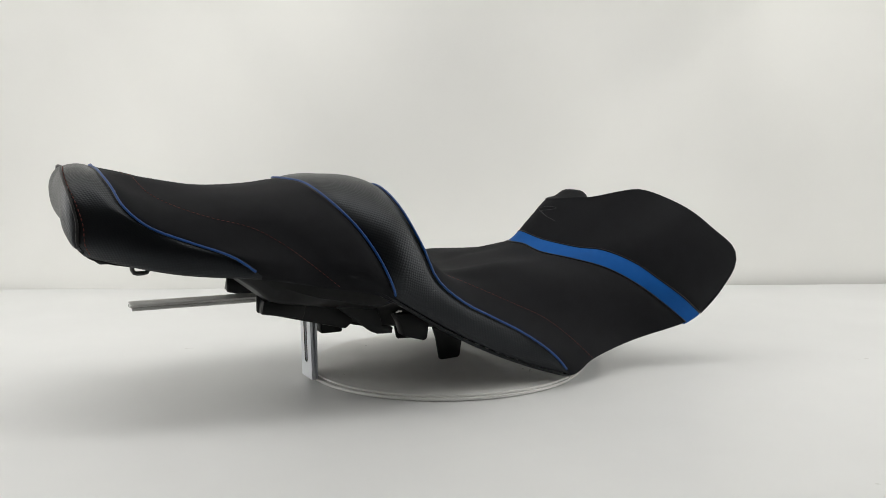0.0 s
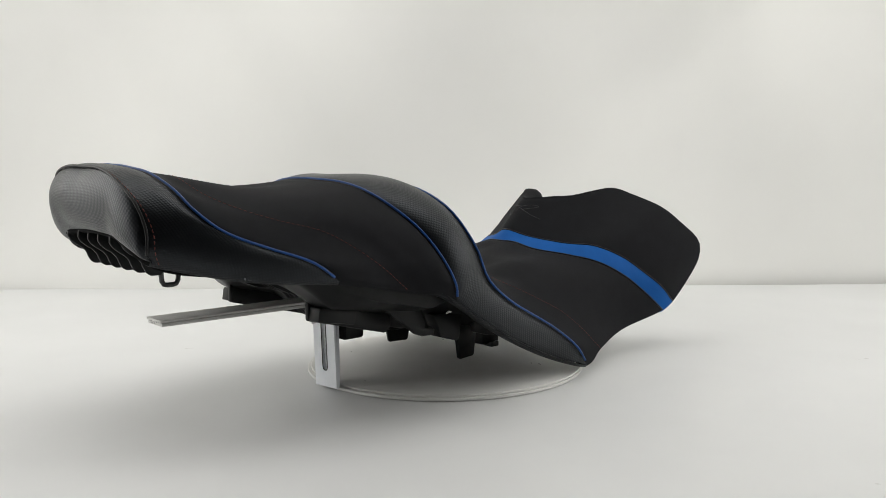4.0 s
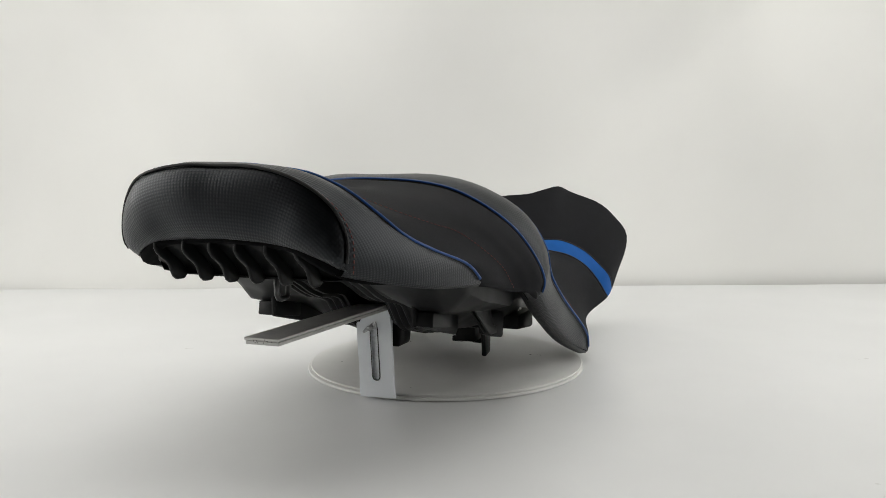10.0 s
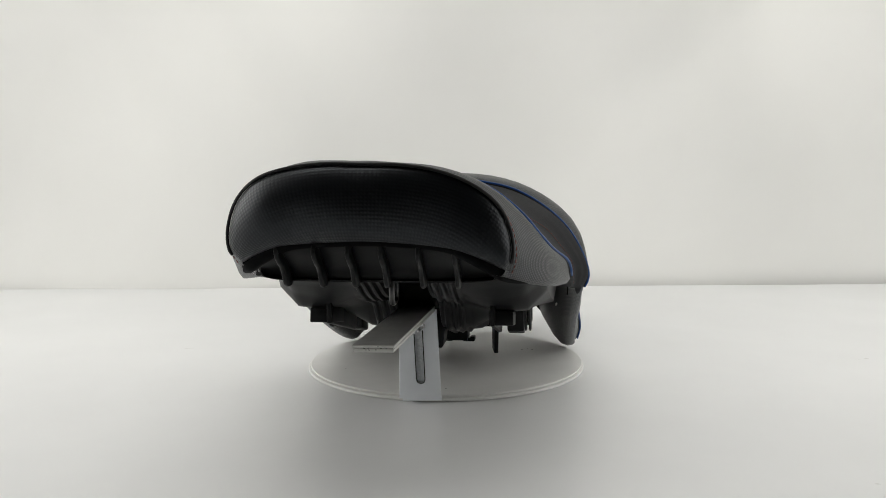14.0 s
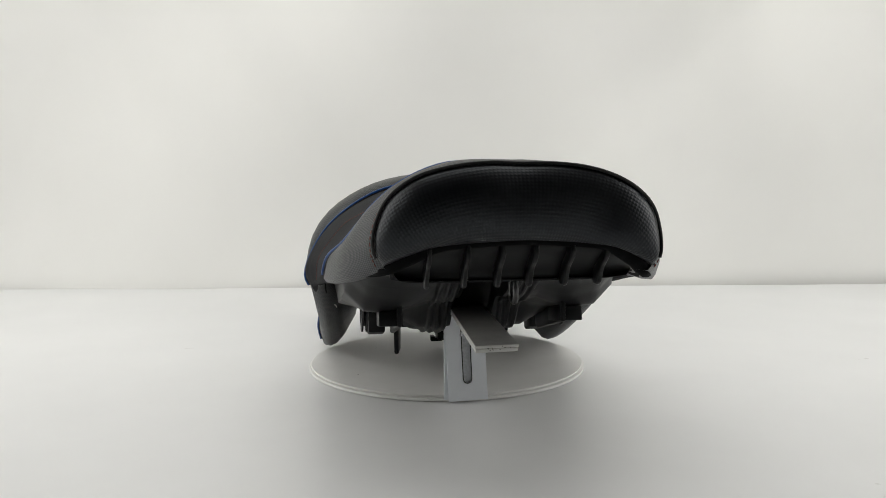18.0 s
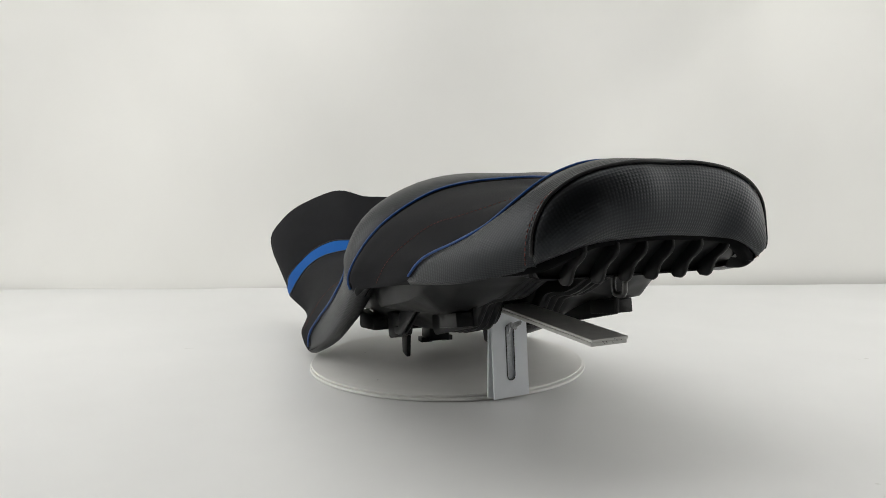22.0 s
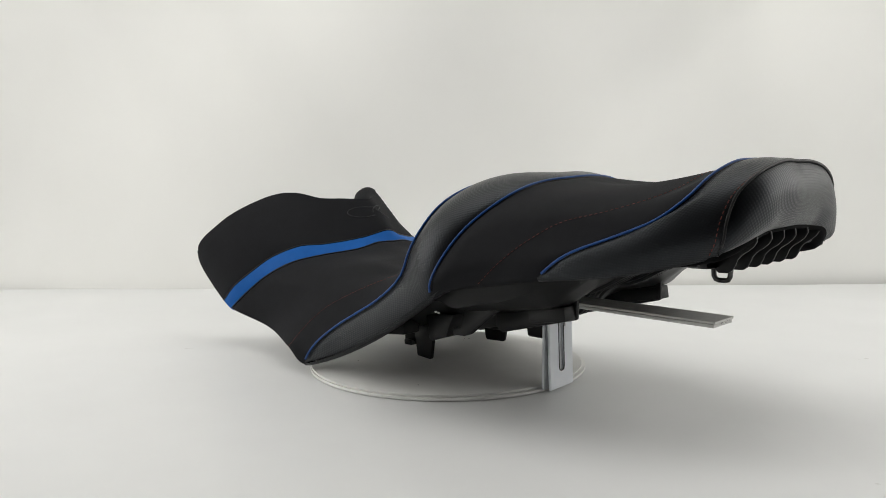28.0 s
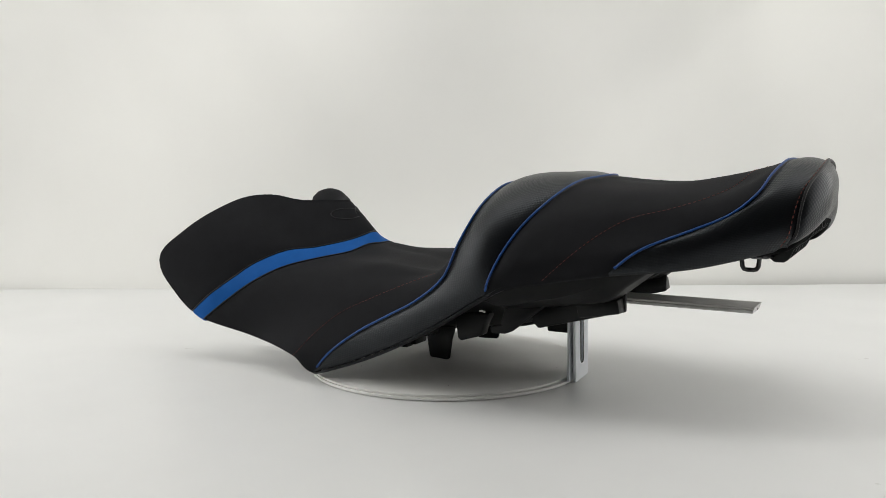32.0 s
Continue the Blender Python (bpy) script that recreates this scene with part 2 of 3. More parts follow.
RIB["pipe_front"] = [(0.0000, -0.1120, 0.2290), (0.0500, -0.1215, 0.2345), (0.0980, -0.1240, 0.2275), (0.1420, -0.1215, 0.2068), (0.1672, -0.1088, 0.1688), (0.1700, -0.0920, 0.1320), (0.1730, -0.0610, 0.1050), (0.1720, -0.0220, 0.0840), (0.1730, 0.0180, 0.0620), (0.1760, 0.0550, 0.0350), (0.1710, 0.0830, 0.0060)]
RIB["pipe_rear"] = [(0.0000, -0.2260, 0.2440), (0.0330, -0.2210, 0.2430), (0.0660, -0.2120, 0.2400), (0.1000, -0.2060, 0.2320), (0.1300, -0.1930, 0.2150), (0.1550, -0.1770, 0.1920), (0.1720, -0.1620, 0.1640), (0.1810, -0.1500, 0.1350), (0.1740, -0.1410, 0.1140)]
RIB["seam_rear"] = [(0.0000, -0.3980, 0.2530), (0.0240, -0.3960, 0.2500), (0.0480, -0.3910, 0.2490), (0.0850, -0.3790, 0.2320), (0.1100, -0.3550, 0.2180), (0.1270, -0.3220, 0.2060), (0.1370, -0.2860, 0.1960), (0.1490, -0.2570, 0.1790), (0.1620, -0.2300, 0.1570), (0.1640, -0.2010, 0.1320)]
RIB["pipe_side"] = [(0.0000, -0.4290, 0.2600), (0.0330, -0.4250, 0.2570), (0.0650, -0.4220, 0.2520), (0.0950, -0.4140, 0.2380), (0.1180, -0.4050, 0.2190), (0.1330, -0.3830, 0.1990), (0.1440, -0.3460, 0.1830), (0.1570, -0.3080, 0.1680), (0.1610, -0.2810, 0.1480)]
RIB["pad_seam"] = [(0.0000, -0.4568, 0.2590), (0.0302, -0.4576, 0.2583), (0.0603, -0.4580, 0.2529), (0.0860, -0.4560, 0.2416), (0.1040, -0.4515, 0.2254), (0.1124, -0.4475, 0.2044), (0.1130, -0.4480, 0.1860), (0.1090, -0.4440, 0.1752)]
RIB["pad_under"] = [(0.0000, -0.4570, 0.1990), (0.0240, -0.4560, 0.1980), (0.0470, -0.4540, 0.1960), (0.0700, -0.4570, 0.1930), (0.0900, -0.4530, 0.1850), (0.1082, -0.4430, 0.1744)]
# how the left half differs: shifts that grow with the distance from the middle, and with its square
SKEW = dict(
    band_front=[(0.0132, 0.0163, 0.0032), (0.0015, 0.0095, -0.0036)],
    band_back=[(0.0052, 0.0175, 0.0020), (0.0062, 0.0077, -0.0011)],
    seam_front=[(-0.0048, 0.0099, 0.0174), (0.0011, -0.0070, -0.0132)],
    pipe_front=[(0.0180, -0.0055, 0.0091), (-0.0106, 0.0183, -0.0095)],
    pipe_rear=[(0.0090, -0.0012, -0.0051), (-0.0071, -0.0014, 0.0102)],
    seam_rear=[(0.0041, -0.0066, 0.0202), (-0.0056, 0.0015, -0.0143)],
    pipe_side=[(0.0192, -0.0096, 0.0333), (-0.0171, 0.0158, -0.0318)],
    pad_under=[(0.0000, 0.0000, 0.0000), (-0.0018, 0.0074, 0.0035)],
)


# left halves with a shape of their own: the tail seam and the nose's rounder crest
LEFT = {
    "pad_seam": [(0.0000, -0.4568, 0.2590), (-0.0304, -0.4599, 0.2599), (-0.0608, -0.4601, 0.2563), (-0.0861, -0.4567, 0.2483), (-0.1058, -0.4486, 0.2323), (-0.1155, -0.4444, 0.2108), (-0.1165, -0.4420, 0.1924), (-0.1113, -0.4345, 0.1797)],
    "nose": [(0.0000, 0.1569, 0.2090), (-0.0296, 0.1813, 0.2102), (-0.0493, 0.2028, 0.2109), (-0.0704, 0.2346, 0.2186), (-0.0863, 0.2751, 0.2138), (-0.1278, 0.3020, 0.1920), (-0.1482, 0.3297, 0.1681), (-0.1586, 0.3566, 0.1433), (-0.1559, 0.3626, 0.1168), (-0.1472, 0.3477, 0.0866), (-0.1415, 0.3229, 0.0605)],
}


def whole_rib(name):
    """Left hem, middle, right hem."""
    right = smooth_curve(RIB[name], NV)
    P = np.array(RIB[name], float)
    extra = {"seam_front": 3, "seam_rear": 2}.get(name, 0)
    s = np.clip((np.arange(len(P)) - extra) / (len(P) - 1 - extra), 0, 1)[:, None]
    a, b = np.array(SKEW.get(name, np.zeros((2, 3))))
    left = smooth_curve(LEFT[name] if name in LEFT else P * [-1, 1, 1] + s * a + s * s * b, NV)
    return np.vstack([left[:0:-1], right])


R = {k: whole_rib(k) for k in RIB}
VV = np.abs(np.linspace(-1, 1, 2 * NV - 1))[:, None]
SIDE = np.sign(np.linspace(-1, 1, 2 * NV - 1))[:, None] * np.array([1, 0, 0]) + np.array([0, 1, 1])


def between(a, b, k, centre=(0, 0, 0), end=(0, 0, 0), mid=(0, 0, 0), left=(0, 0, 0), near=(0, 0, 0)):
    """A rib between two others, pushed at the middle plane, near it, half way and at the hem."""
    base = (1 - k) * R[a] + k * R[b]
    base = base + (SIDE[:, :1] < 0) * np.sin(math.pi * VV) ** 2 * np.array(left)
    return base + SIDE * ((1 - VV) ** 3 * np.array(centre) + VV ** 4 * np.array(end) + np.sin(math.pi * VV) ** 2 * np.array(mid) + np.sin(math.pi * np.minimum(VV / 0.66, 1)) ** 2 * np.array(near))


RIBS = [
    ("nose", R["nose"]), ("", between("nose", "band_front", 0.5, (0.0000, 0.0000, -0.0010), (0.0000, 0.0000, 0.0000), (0.0030, 0.0000, 0.0000))),
    ("band_front", R["band_front"]), ("band_back", R["band_back"]),
    ("", between("band_back", "seam_front", 0.45, (0.0000, 0.0000, -0.0100), (-0.0180, 0.0000, -0.0040), (0.0000, 0.0000, -0.0010))),
    ("seam_front", R["seam_front"]), ("pipe_front", R["pipe_front"]),
    ("", between("pipe_front", "pipe_rear", 0.35, (0.0000, -0.0025, 0.0105), (-0.0030, 0.0000, -0.0100), (0.0030, 0.0000, 0.0075), (-0.0005, -0.0005, 0.0010), (0.0045, 0.0010, 0.0035))),
    ("", between("pipe_front", "pipe_rear", 0.72, (0.0000, -0.0020, 0.0090), (-0.0030, 0.0000, -0.0085), (0.0065, 0.0000, 0.0122), (-0.0020, 0.0000, 0.0055))),
    ("pipe_rear", R["pipe_rear"]), ("", between("pipe_rear", "seam_rear", 0.5, (0.0000, 0.0000, -0.0160), (0.0020, 0.0000, 0.0040), (-0.0010, 0.0000, 0.0030))),
    ("seam_rear", R["seam_rear"]), ("pipe_side", R["pipe_side"]),
    ("", between("pipe_side", "pad_seam", 0.5, (0.0000, 0.0000, 0.0030), (0.0080, 0.0000, -0.0050), (0.0030, 0.0000, 0.0040))), ("pad_seam", R["pad_seam"]),
]
KINKS = {"pipe_front", "band_back", "band_front"}
INDEX = {n: i for i, (n, _) in enumerate(RIBS) if n}
STACK = np.array([r for _, r in RIBS])
STEP = np.linalg.norm(np.diff(STACK, axis=0), axis=2).mean(1)
KNOT = np.r_[0, np.cumsum(STEP)]


def tangents(side):
    T = np.zeros_like(STACK)
    d = np.diff(STACK, axis=0) / STEP[:, None, None]
    for i in range(len(STACK)):
        if i == 0:
            T[i] = d[0]
        elif i == len(STACK) - 1:
            T[i] = d[-1]
        elif RIBS[i][0] in KINKS:
            T[i] = 0.75 * d[i if side else i - 1] + 0.25 * d[i - 1 if side else i]
        else:
            w = STEP[i] / (STEP[i] + STEP[i - 1])
            T[i] = w * d[i - 1] + (1 - w) * d[i]
    return T


T_OUT, T_IN = tangents(True), tangents(False)


def surface(u):
    """The rib at u, in knots along the seat."""
    i = min(int(np.searchsorted(KNOT, u, side="right")) - 1, len(STEP) - 1)
    h, t = STEP[i], (u - KNOT[i]) / STEP[i]
    a, b = STACK[i], STACK[i + 1]
    return ((2 * t ** 3 - 3 * t ** 2 + 1) * a + (t ** 3 - 2 * t ** 2 + t) * h * T_OUT[i]
            + (3 * t ** 2 - 2 * t ** 3) * b + (t ** 3 - t ** 2) * h * T_IN[i + 1])


def normals(G):
    du, dv = np.gradient(G, axis=0), np.gradient(G, axis=1)
    n = np.cross(du, dv)
    n /= np.linalg.norm(n, axis=2, keepdims=True) + 1e-12
    return n


# beside the bolster, seams take their lie from the cushion on the far side
FLANK = {"pipe_front": (-0.006, -0.003, 0), "pipe_rear": (0, 0.003, 0.006)}


def seam_normal(name):
    u = KNOT[INDEX[name]]
    return normals(np.array([surface(min(max(u + d, 0), KNOT[-1] - 1e-9)) for d in FLANK.get(name, (-0.004, 0, 0.004))]))[1]


SEAM_NORMAL = {n: seam_normal(n) for n in INDEX}


def bolster_sheet(rows=21):
    """The bolster: from the front piping to the rear piping and, below its end, to the hem."""
    u0, u1 = KNOT[INDEX["pipe_front"]], KNOT[INDEX["pipe_rear"]]
    front, turn = R["pipe_front"], int(0.46 * (NV - 1))
    halves = []
    for end, half in ((0, R["pipe_rear"][NV - 1::-1]), (-1, R["pipe_rear"][NV - 1:])):
        hem = np.array([surface(u)[end] for u in np.linspace(u1, u0, 40)])
        halves.append(np.vstack([smooth_curve(half[::4], turn + 1, mirror=False), smooth_curve(hem[::3], NV - turn, mirror=False)[1:]]))
    rear = np.vstack([halves[0][:0:-1], halves[1]])
    corners = {i: rear[i].copy() for c in (NV - 1 - turn, NV - 1 + turn) for i in (c - 1, c, c + 1)}
    for _ in range(3):
        rear[1:-1] = (rear[:-2] + 2 * rear[1:-1] + rear[2:]) / 4
    for i, place in corners.items():
        rear[i] = place
    rear[0], rear[-1] = front[0] * 0.9 + rear[0] * 0.1, front[-1] * 0.9 + rear[-1] * 0.1
    K = np.linspace(0, 1, rows)
    G = np.array([(1 - k) * front + k * rear for k in K])
    N = normals(G)
    for _ in range(4):
        N[:, 1:-1] = (N[:, :-2] + 2 * N[:, 1:-1] + N[:, 2:]) / 4
    N = N[rows // 2] / (np.linalg.norm(N[rows // 2], axis=1, keepdims=True) + 1e-9)
    full = np.interp(VV[:, 0], BULGE_AT, BULGE)
    return G + (4 * K * (1 - K))[:, None, None] ** 0.85 * full[None, :, None] * N[None]


# how far the bolster swells between its pipings, from the middle plane to the hem
BULGE_AT, BULGE = (0, 0.2, 0.35, 0.5, 0.75, 1), (0.0105, 0.0112, 0.0104, 0.0046, 0.0025, 0.0)
BOLSTER = bolster_sheet()


def panel_mesh(G, groove=0.0018, hem=True, soft=0.005, deep=False, seams=(), weave=None):
    """A cushion panel from a sheet of places: sunk along its two seams, turned under at the hems."""
    N = normals(G)
    edge = np.cumsum(np.linalg.norm(np.diff(np.concatenate([G[:1], G]), axis=0), axis=2), axis=0)
    far = edge[-1] - edge
    sink = groove * (np.exp(-edge / soft) + np.exp(-far / soft))
    for k, name in enumerate(seams):
        w = np.exp(-(edge, far)[k] / (2 * soft))[..., None]
        N = (1 - w) * N + w * SEAM_NORMAL[name]
    P = G - N * sink[..., None]
    mid = G.shape[0] // 2
    along = np.r_[0, np.cumsum(np.linalg.norm(np.diff(G[mid], axis=0), axis=1))]
    uv = np.stack([edge - edge[mid], np.broadcast_to(along - along.mean(), edge.shape)], 2)
    if hem:
        out = []
        rows = [(.003, -.004), (.012, -.003), (.022, .004)] if not deep else [(.004, -.004), (.016, -.003), (.030, .012), (.046, .040)]
        for e in (0, -1):
            sgn = -1 if e == 0 else 1
            out.append([P[:, e] + np.array([-sgn * dx, 0, dz]) for dx, dz in rows])
        P = np.concatenate([r[:, None] for r in out[0][::-1]] + [P] + [r[:, None] for r in out[1]], axis=1)
        gaps = [0.005 + 0.012 * i for i in range(len(rows))]
        uv = np.concatenate([uv[:, :1] + [0, -d] for d in gaps[::-1]] + [uv] + [uv[:, -1:] + [0, d] for d in gaps], axis=1)
    if weave is not None:
        c, s = math.cos(math.radians(weave)), math.sin(math.radians(weave))
        uv = flatten(P, uv) @ np.array([[c, s], [-s, c]])
    return grid_mesh(P, uv, flip=False)


def flatten(P, uv, turns=500):
    """Lays a curved sheet out flat with as little stretch as it can, starting from uv."""
    W = uv.copy()
    n, k = slice(None, -1), slice(1, None)
    every = slice(None)
    ties = [((n, every), (k, every)), ((every, n), (every, k)), ((n, n), (k, k)), ((n, k), (k, n))]
    rest = [np.linalg.norm(P[b] - P[a], axis=2) for a, b in ties]
    count = np.zeros(P.shape[:2])
    for a, b in ties:
        count[a] += 1
        count[b] += 1
    for _ in range(turns):
        D = np.zeros_like(W)
        for (a, b), r in zip(ties, rest):
            d = W[b] - W[a]
            length = np.linalg.norm(d, axis=2)
            c = d * ((length - r) / (length + 1e-9) * 0.5)[..., None]
            D[a] += c
            D[b] -= c
        W += 1.5 * D / count[..., None]
    return W


def sheet(a, b, step=0.006, more=0.0):
    u0, u1 = KNOT[INDEX[a]], KNOT[INDEX[b]] + more
    n = max(5, int((u1 - u0) / step) + 1)
    return np.array([surface(u) for u in np.linspace(u0, u1 - 1e-9, n)])


def rib_line(name, lift=0.0008):
    if name == "pipe_front":
        n = SEAM_NORMAL[name] + normals(BOLSTER)[1]
        return R[name] + n / (np.linalg.norm(n, axis=1, keepdims=True) + 1e-9) * lift
    return R[name] + SEAM_NORMAL[name] * lift


def stitch_row(points, length=0.0030, gap=0.0021, r=0.0004):
    """Short threads laid end to end along a line."""
    P = np.array(points)
    L = np.r_[0, np.cumsum(np.linalg.norm(np.diff(P, axis=0), axis=1))]
    at = lambda s: Vector([float(np.interp(s, L, P[:, k])) for k in range(3)])
    bm = bmesh.new()
    s = 0.001
    while s + length < L[-1]:
        a, b = at(s), at(s + length)
        d = (b - a).normalized()
        x = d.orthogonal().normalized()
        y = d.cross(x)
        c = (a + b) / 2
        ring = []
        for p, k in ((a, 0.6), (c, 1.0), (b, 0.6)):
            ring.append([bm.verts.new(p + k * r * (x * math.cos(q) + y * math.sin(q))) for q in np.linspace(0, 2 * math.pi, 5, endpoint=False)])
        for A, B in zip(ring, ring[1:]):
            for q in range(5):
                bm.faces.new((A[q], A[(q + 1) % 5], B[(q + 1) % 5], B[q]))
        bm.faces.new(ring[0][::-1])
        bm.faces.new(ring[2])
        s += length + gap
    return bm


def turned_hem(G, side, turn=((.0015, -.0010), (.006, -.0024), (.016, -.0020), (.030, .012), (.046, .040))):
    """The strip that turns under along one hem of a panel."""
    sgn = -1 if side == 0 else 1
    E = G[:, side]
    rows = [E] + [E + np.array([-sgn * dx, 0, dz]) for dx, dz in turn]
    P = np.stack(rows, 1)
    length = lambda k: np.cumsum(np.linalg.norm(np.diff(P, axis=k, prepend=np.take(P, [0], k)), axis=2), axis=k)
    u, v = length(0)[:, :1] + 0 * P[..., 0], length(1)
    return grid_mesh(P, np.stack([u + v, u - v], 2) * math.sqrt(0.5), flip=(side == 0))


def tail_path():
    """Along the lower edge of the tail, from one side round the pad to the other."""
    us = np.linspace(KNOT[INDEX["pipe_side"]] + 0.012, KNOT[-1] - 1e-9, 24)
    side = np.array([surface(u)[[0, -1]] for u in us])
    P = np.vstack([side[:-1, 0], R["pad_under"][1:-1], side[:-1, 1][::-1]])
    L = np.r_[0, np.cumsum(np.linalg.norm(np.diff(P, axis=0), axis=1))]
    g = np.linspace(0, L[-1], 161)
    P = np.stack([np.interp(g, L, P[:, k]) for k in range(3)], 1)
    for _ in range(6):
        P[1:-1] = (P[:-2] + 2 * P[1:-1] + P[2:]) / 4
    return P


def inward(P):
    d = np.gradient(P, axis=0)
    n = np.stack([-d[:, 1], d[:, 0], 0 * d[:, 0]], 1)
    n /= np.linalg.norm(n, axis=1, keepdims=True)
    if n[len(n) // 2, 1] < 0:
        n = -n
    return n


def rolled_edge(P):
    N = inward(P)
    w = (np.clip((np.abs(P[:, 0]) - .055) / .035, 0, 1) * np.clip((-.385 - P[:, 1]) / .04, 0, 1))[:, None]
    w = w * w * (3 - 2 * w)
    rows = [P + N * a + (1 + 1.0 * w * (b < 0)) * np.array([0, 0, b]) for a, b in ((.0012, .0012), (.0016, -.0008), (.0030, -.0024), (.006, -.0034), (.010, -.0034), (.016, -.001), (.024, .006))]
    return grid_mesh(np.stack(rows, 1))


def build_seat():
    seat = tagged(new("motorcycle_seat"), "black two-up motorcycle seat with blue band and piping on turntable", "motorcycle seat")
    nose_panel = part("nose_panel", panel_mesh(sheet("nose", "band_front"), 0.0018, seams=("nose", "band_front")), M_FABRIC, seat, "black stretch fabric front panel wrapped over two lobes")
    part("blue_band", panel_mesh(sheet("band_front", "band_back"), 0.001, seams=("band_front", "band_back")), M_BLUE, seat, "bright blue vinyl stripe")
    rider = part("rider_cushion", panel_mesh(sheet("band_back", "pipe_front"), 0.0018, hem=False, seams=("band_back", "pipe_front")), M_FABRIC, seat, "matt black fabric rider seat")
    part("bolster", panel_mesh(BOLSTER, 0.0014, hem=False, weave=45), M_CARBON, seat, "carbon-look vinyl bolster between two blue pipings")
    pillion = part("pillion_cushion", panel_mesh(sheet("pipe_rear", "pipe_side"), 0.0018, seams=("pipe_rear", "pipe_side")), M_FABRIC, seat, "matt black fabric pillion seat")
    rear_panel = part("rear_panel", panel_mesh(sheet("pipe_side", "pad_seam"), 0.0018, seams=("pipe_side", "pad_seam"), weave=0), M_CARBON, seat, "carbon-look vinyl rear side panel")
    # rear pad, bulging between its seam and its lower edge
    K = np.linspace(0, 1, 25)
    a, b = R["pad_seam"], R["pad_under"]
    full = 0.0102 + np.where(SIDE[:, :1] < 0, 0.0027, -0.0045) * np.sin(math.pi * VV)
    H = np.array([(1 - k) * a + k * b + np.array([0, -1, 0]) * full * (1 - abs(2 * k - 1) ** 2.4) ** 0.9 * (1 - VV ** np.where(SIDE[:, :1] < 0, 5, 10)) for k in K])
    for side in (0, -1):
        part("turned_hem", turned_hem(sheet("band_back", "pipe_front"), side), M_LINING, seat, "black backing turned under the hem")
        wing = turned_hem(sheet("pipe_front", "pipe_rear", more=0.045), side, ((.003, -.0026), (.010, -.0040), (.019, -.0005), (.030, .012), (.046, .040)))
        part("turned_hem", turned_hem(sheet("pipe_front", "pipe_rear", more=0.045)[-9:], side), M_LINING, seat, "black backing turned under the hem")
        part("turned_hem", wing, M_CARBON, seat, "carbon-look vinyl turned under the bolster")
    path = tail_path()
    part("tail_lining", rolled_edge(path), M_LINING, seat, "black lining rolled under the tail")
    IN = inward(path)
    n = len(path)
    for line in (path[int(n * .17):int(n * .36)], path[int(n * .64):int(n * .83)]):
        k = [i for i in range(n) if any((path[i] == q).all() for q in line)]
        part("staples", stitch_row(path[k] + IN[k] * 0.013 + np.array([0, 0, -.0030]), 0.005, 0.010, 0.0004), M_TAG, seat, "row of bright staples")
    rear_pad = part("rear_pad", panel_mesh(H, 0.0012, hem=False, weave=0), M_CARBON, seat, "carbon-look vinyl tail pad")
    for name in ("pipe_front", "pipe_rear", "pipe_side"):
        # added black tube that fills the gap beneath the raised piping
        part("seam_filler", tube(rib_line(name, -0.0016)[1:-1], 0.0021, 6), M_WELT, seat)
        part("piping", tube(rib_line(name, 0.0017 if name == "pipe_front" else 0.0006)[1:-1], 0.0013), M_PIPE, seat, "thin bright blue piping")
    for name in ("band_front", "band_back"):
        # added black tube standing in for the thin dark seam line, no real cord
        part("seam_filler", tube(rib_line(name, -0.0010), 0.0011, 6), M_WELT, seat)
    part("welt", tube(rib_line("pad_seam", 0.0004)[2:-2], 0.0014), M_WELT, rear_pad, "black piping round the tail pad")
    for name, panel in (("seam_front", rider), ("seam_rear", pillion)):
        part("stitching", stitch_row(rib_line(name, 0.0003)), M_THREAD, panel, "dashed dark red stitching")
    # lip of the nose, turned under
    fade = 1 - 0.9 * VV ** 8
    lip = [R["nose"] + fade * SIDE * np.array(d) for d in ((0, 0, 0), (-.003, .002, -.0005), (-.008, .004, -.005), (-.014, .002, -.016), (-.024, -.012, -.036))]
    lip = [surface(0.008) - SEAM_NORMAL["nose"] * 0.0032] + lip
    part("nose_lip", grid_mesh(np.array(lip), flip=True), M_FABRIC, seat)
    G = np.array([surface(KNOT[-1] - 0.0038 + d) for d in (-0.002, 0, 0.002)])
    part("stitching", stitch_row(G[1] + normals(G)[1] * 0.0003, 0.0032, 0.0018, 0.00055), M_THREAD, rear_panel, "dashed dark red stitching")
    build_emblem(nose_panel)
    build_underside(seat)
    return seat


def on_surface(u, v, lift=0.0):
    """A place on the cushion: u along the seat in knots, v across from -1 (left hem) to 1 (right hem)."""
    G = np.array([surface(u - 0.002), surface(u), surface(u + 0.002)])
    N = normals(G)[1]
    j = (v + 1) / 2 * (G.shape[1] - 1)
    return np.array([np.interp(j, np.arange(G.shape[1]), G[1][:, k] + N[:, k] * lift) for k in range(3)])


def build_emblem(panel):
    """Tone-on-tone embroidered flourish on the nose, as plain strokes."""
    u0, u1 = KNOT[INDEX["nose"]], KNOT[INDEX["band_front"]]
    f = lambda a, b: on_surface(u0 + (u1 - u0) * b, a)
    ease = lambda P: [f(*q[:2]) for q in smooth_curve([(a, b, 0) for a, b in P], 24, mirror=False)]
    loop = ease([(.004, .26), (-.056, .25), (-.105, .33), (-.112, .45), (-.060, .54), (-.010, .51)])
    bow = ease([(-.012, .42), (.000, .30), (.028, .24), (.062, .25), (.072, .30), (.020, .36)])
    leg = ease([(-.004, .30), (.028, .40), (.062, .50), (.118, .59)])
    for line in (loop, bow, leg):
        part("embroidery", tube(line, 0.00075, 6), M_EMBLEM, panel, "dark grey embroidered flourish")


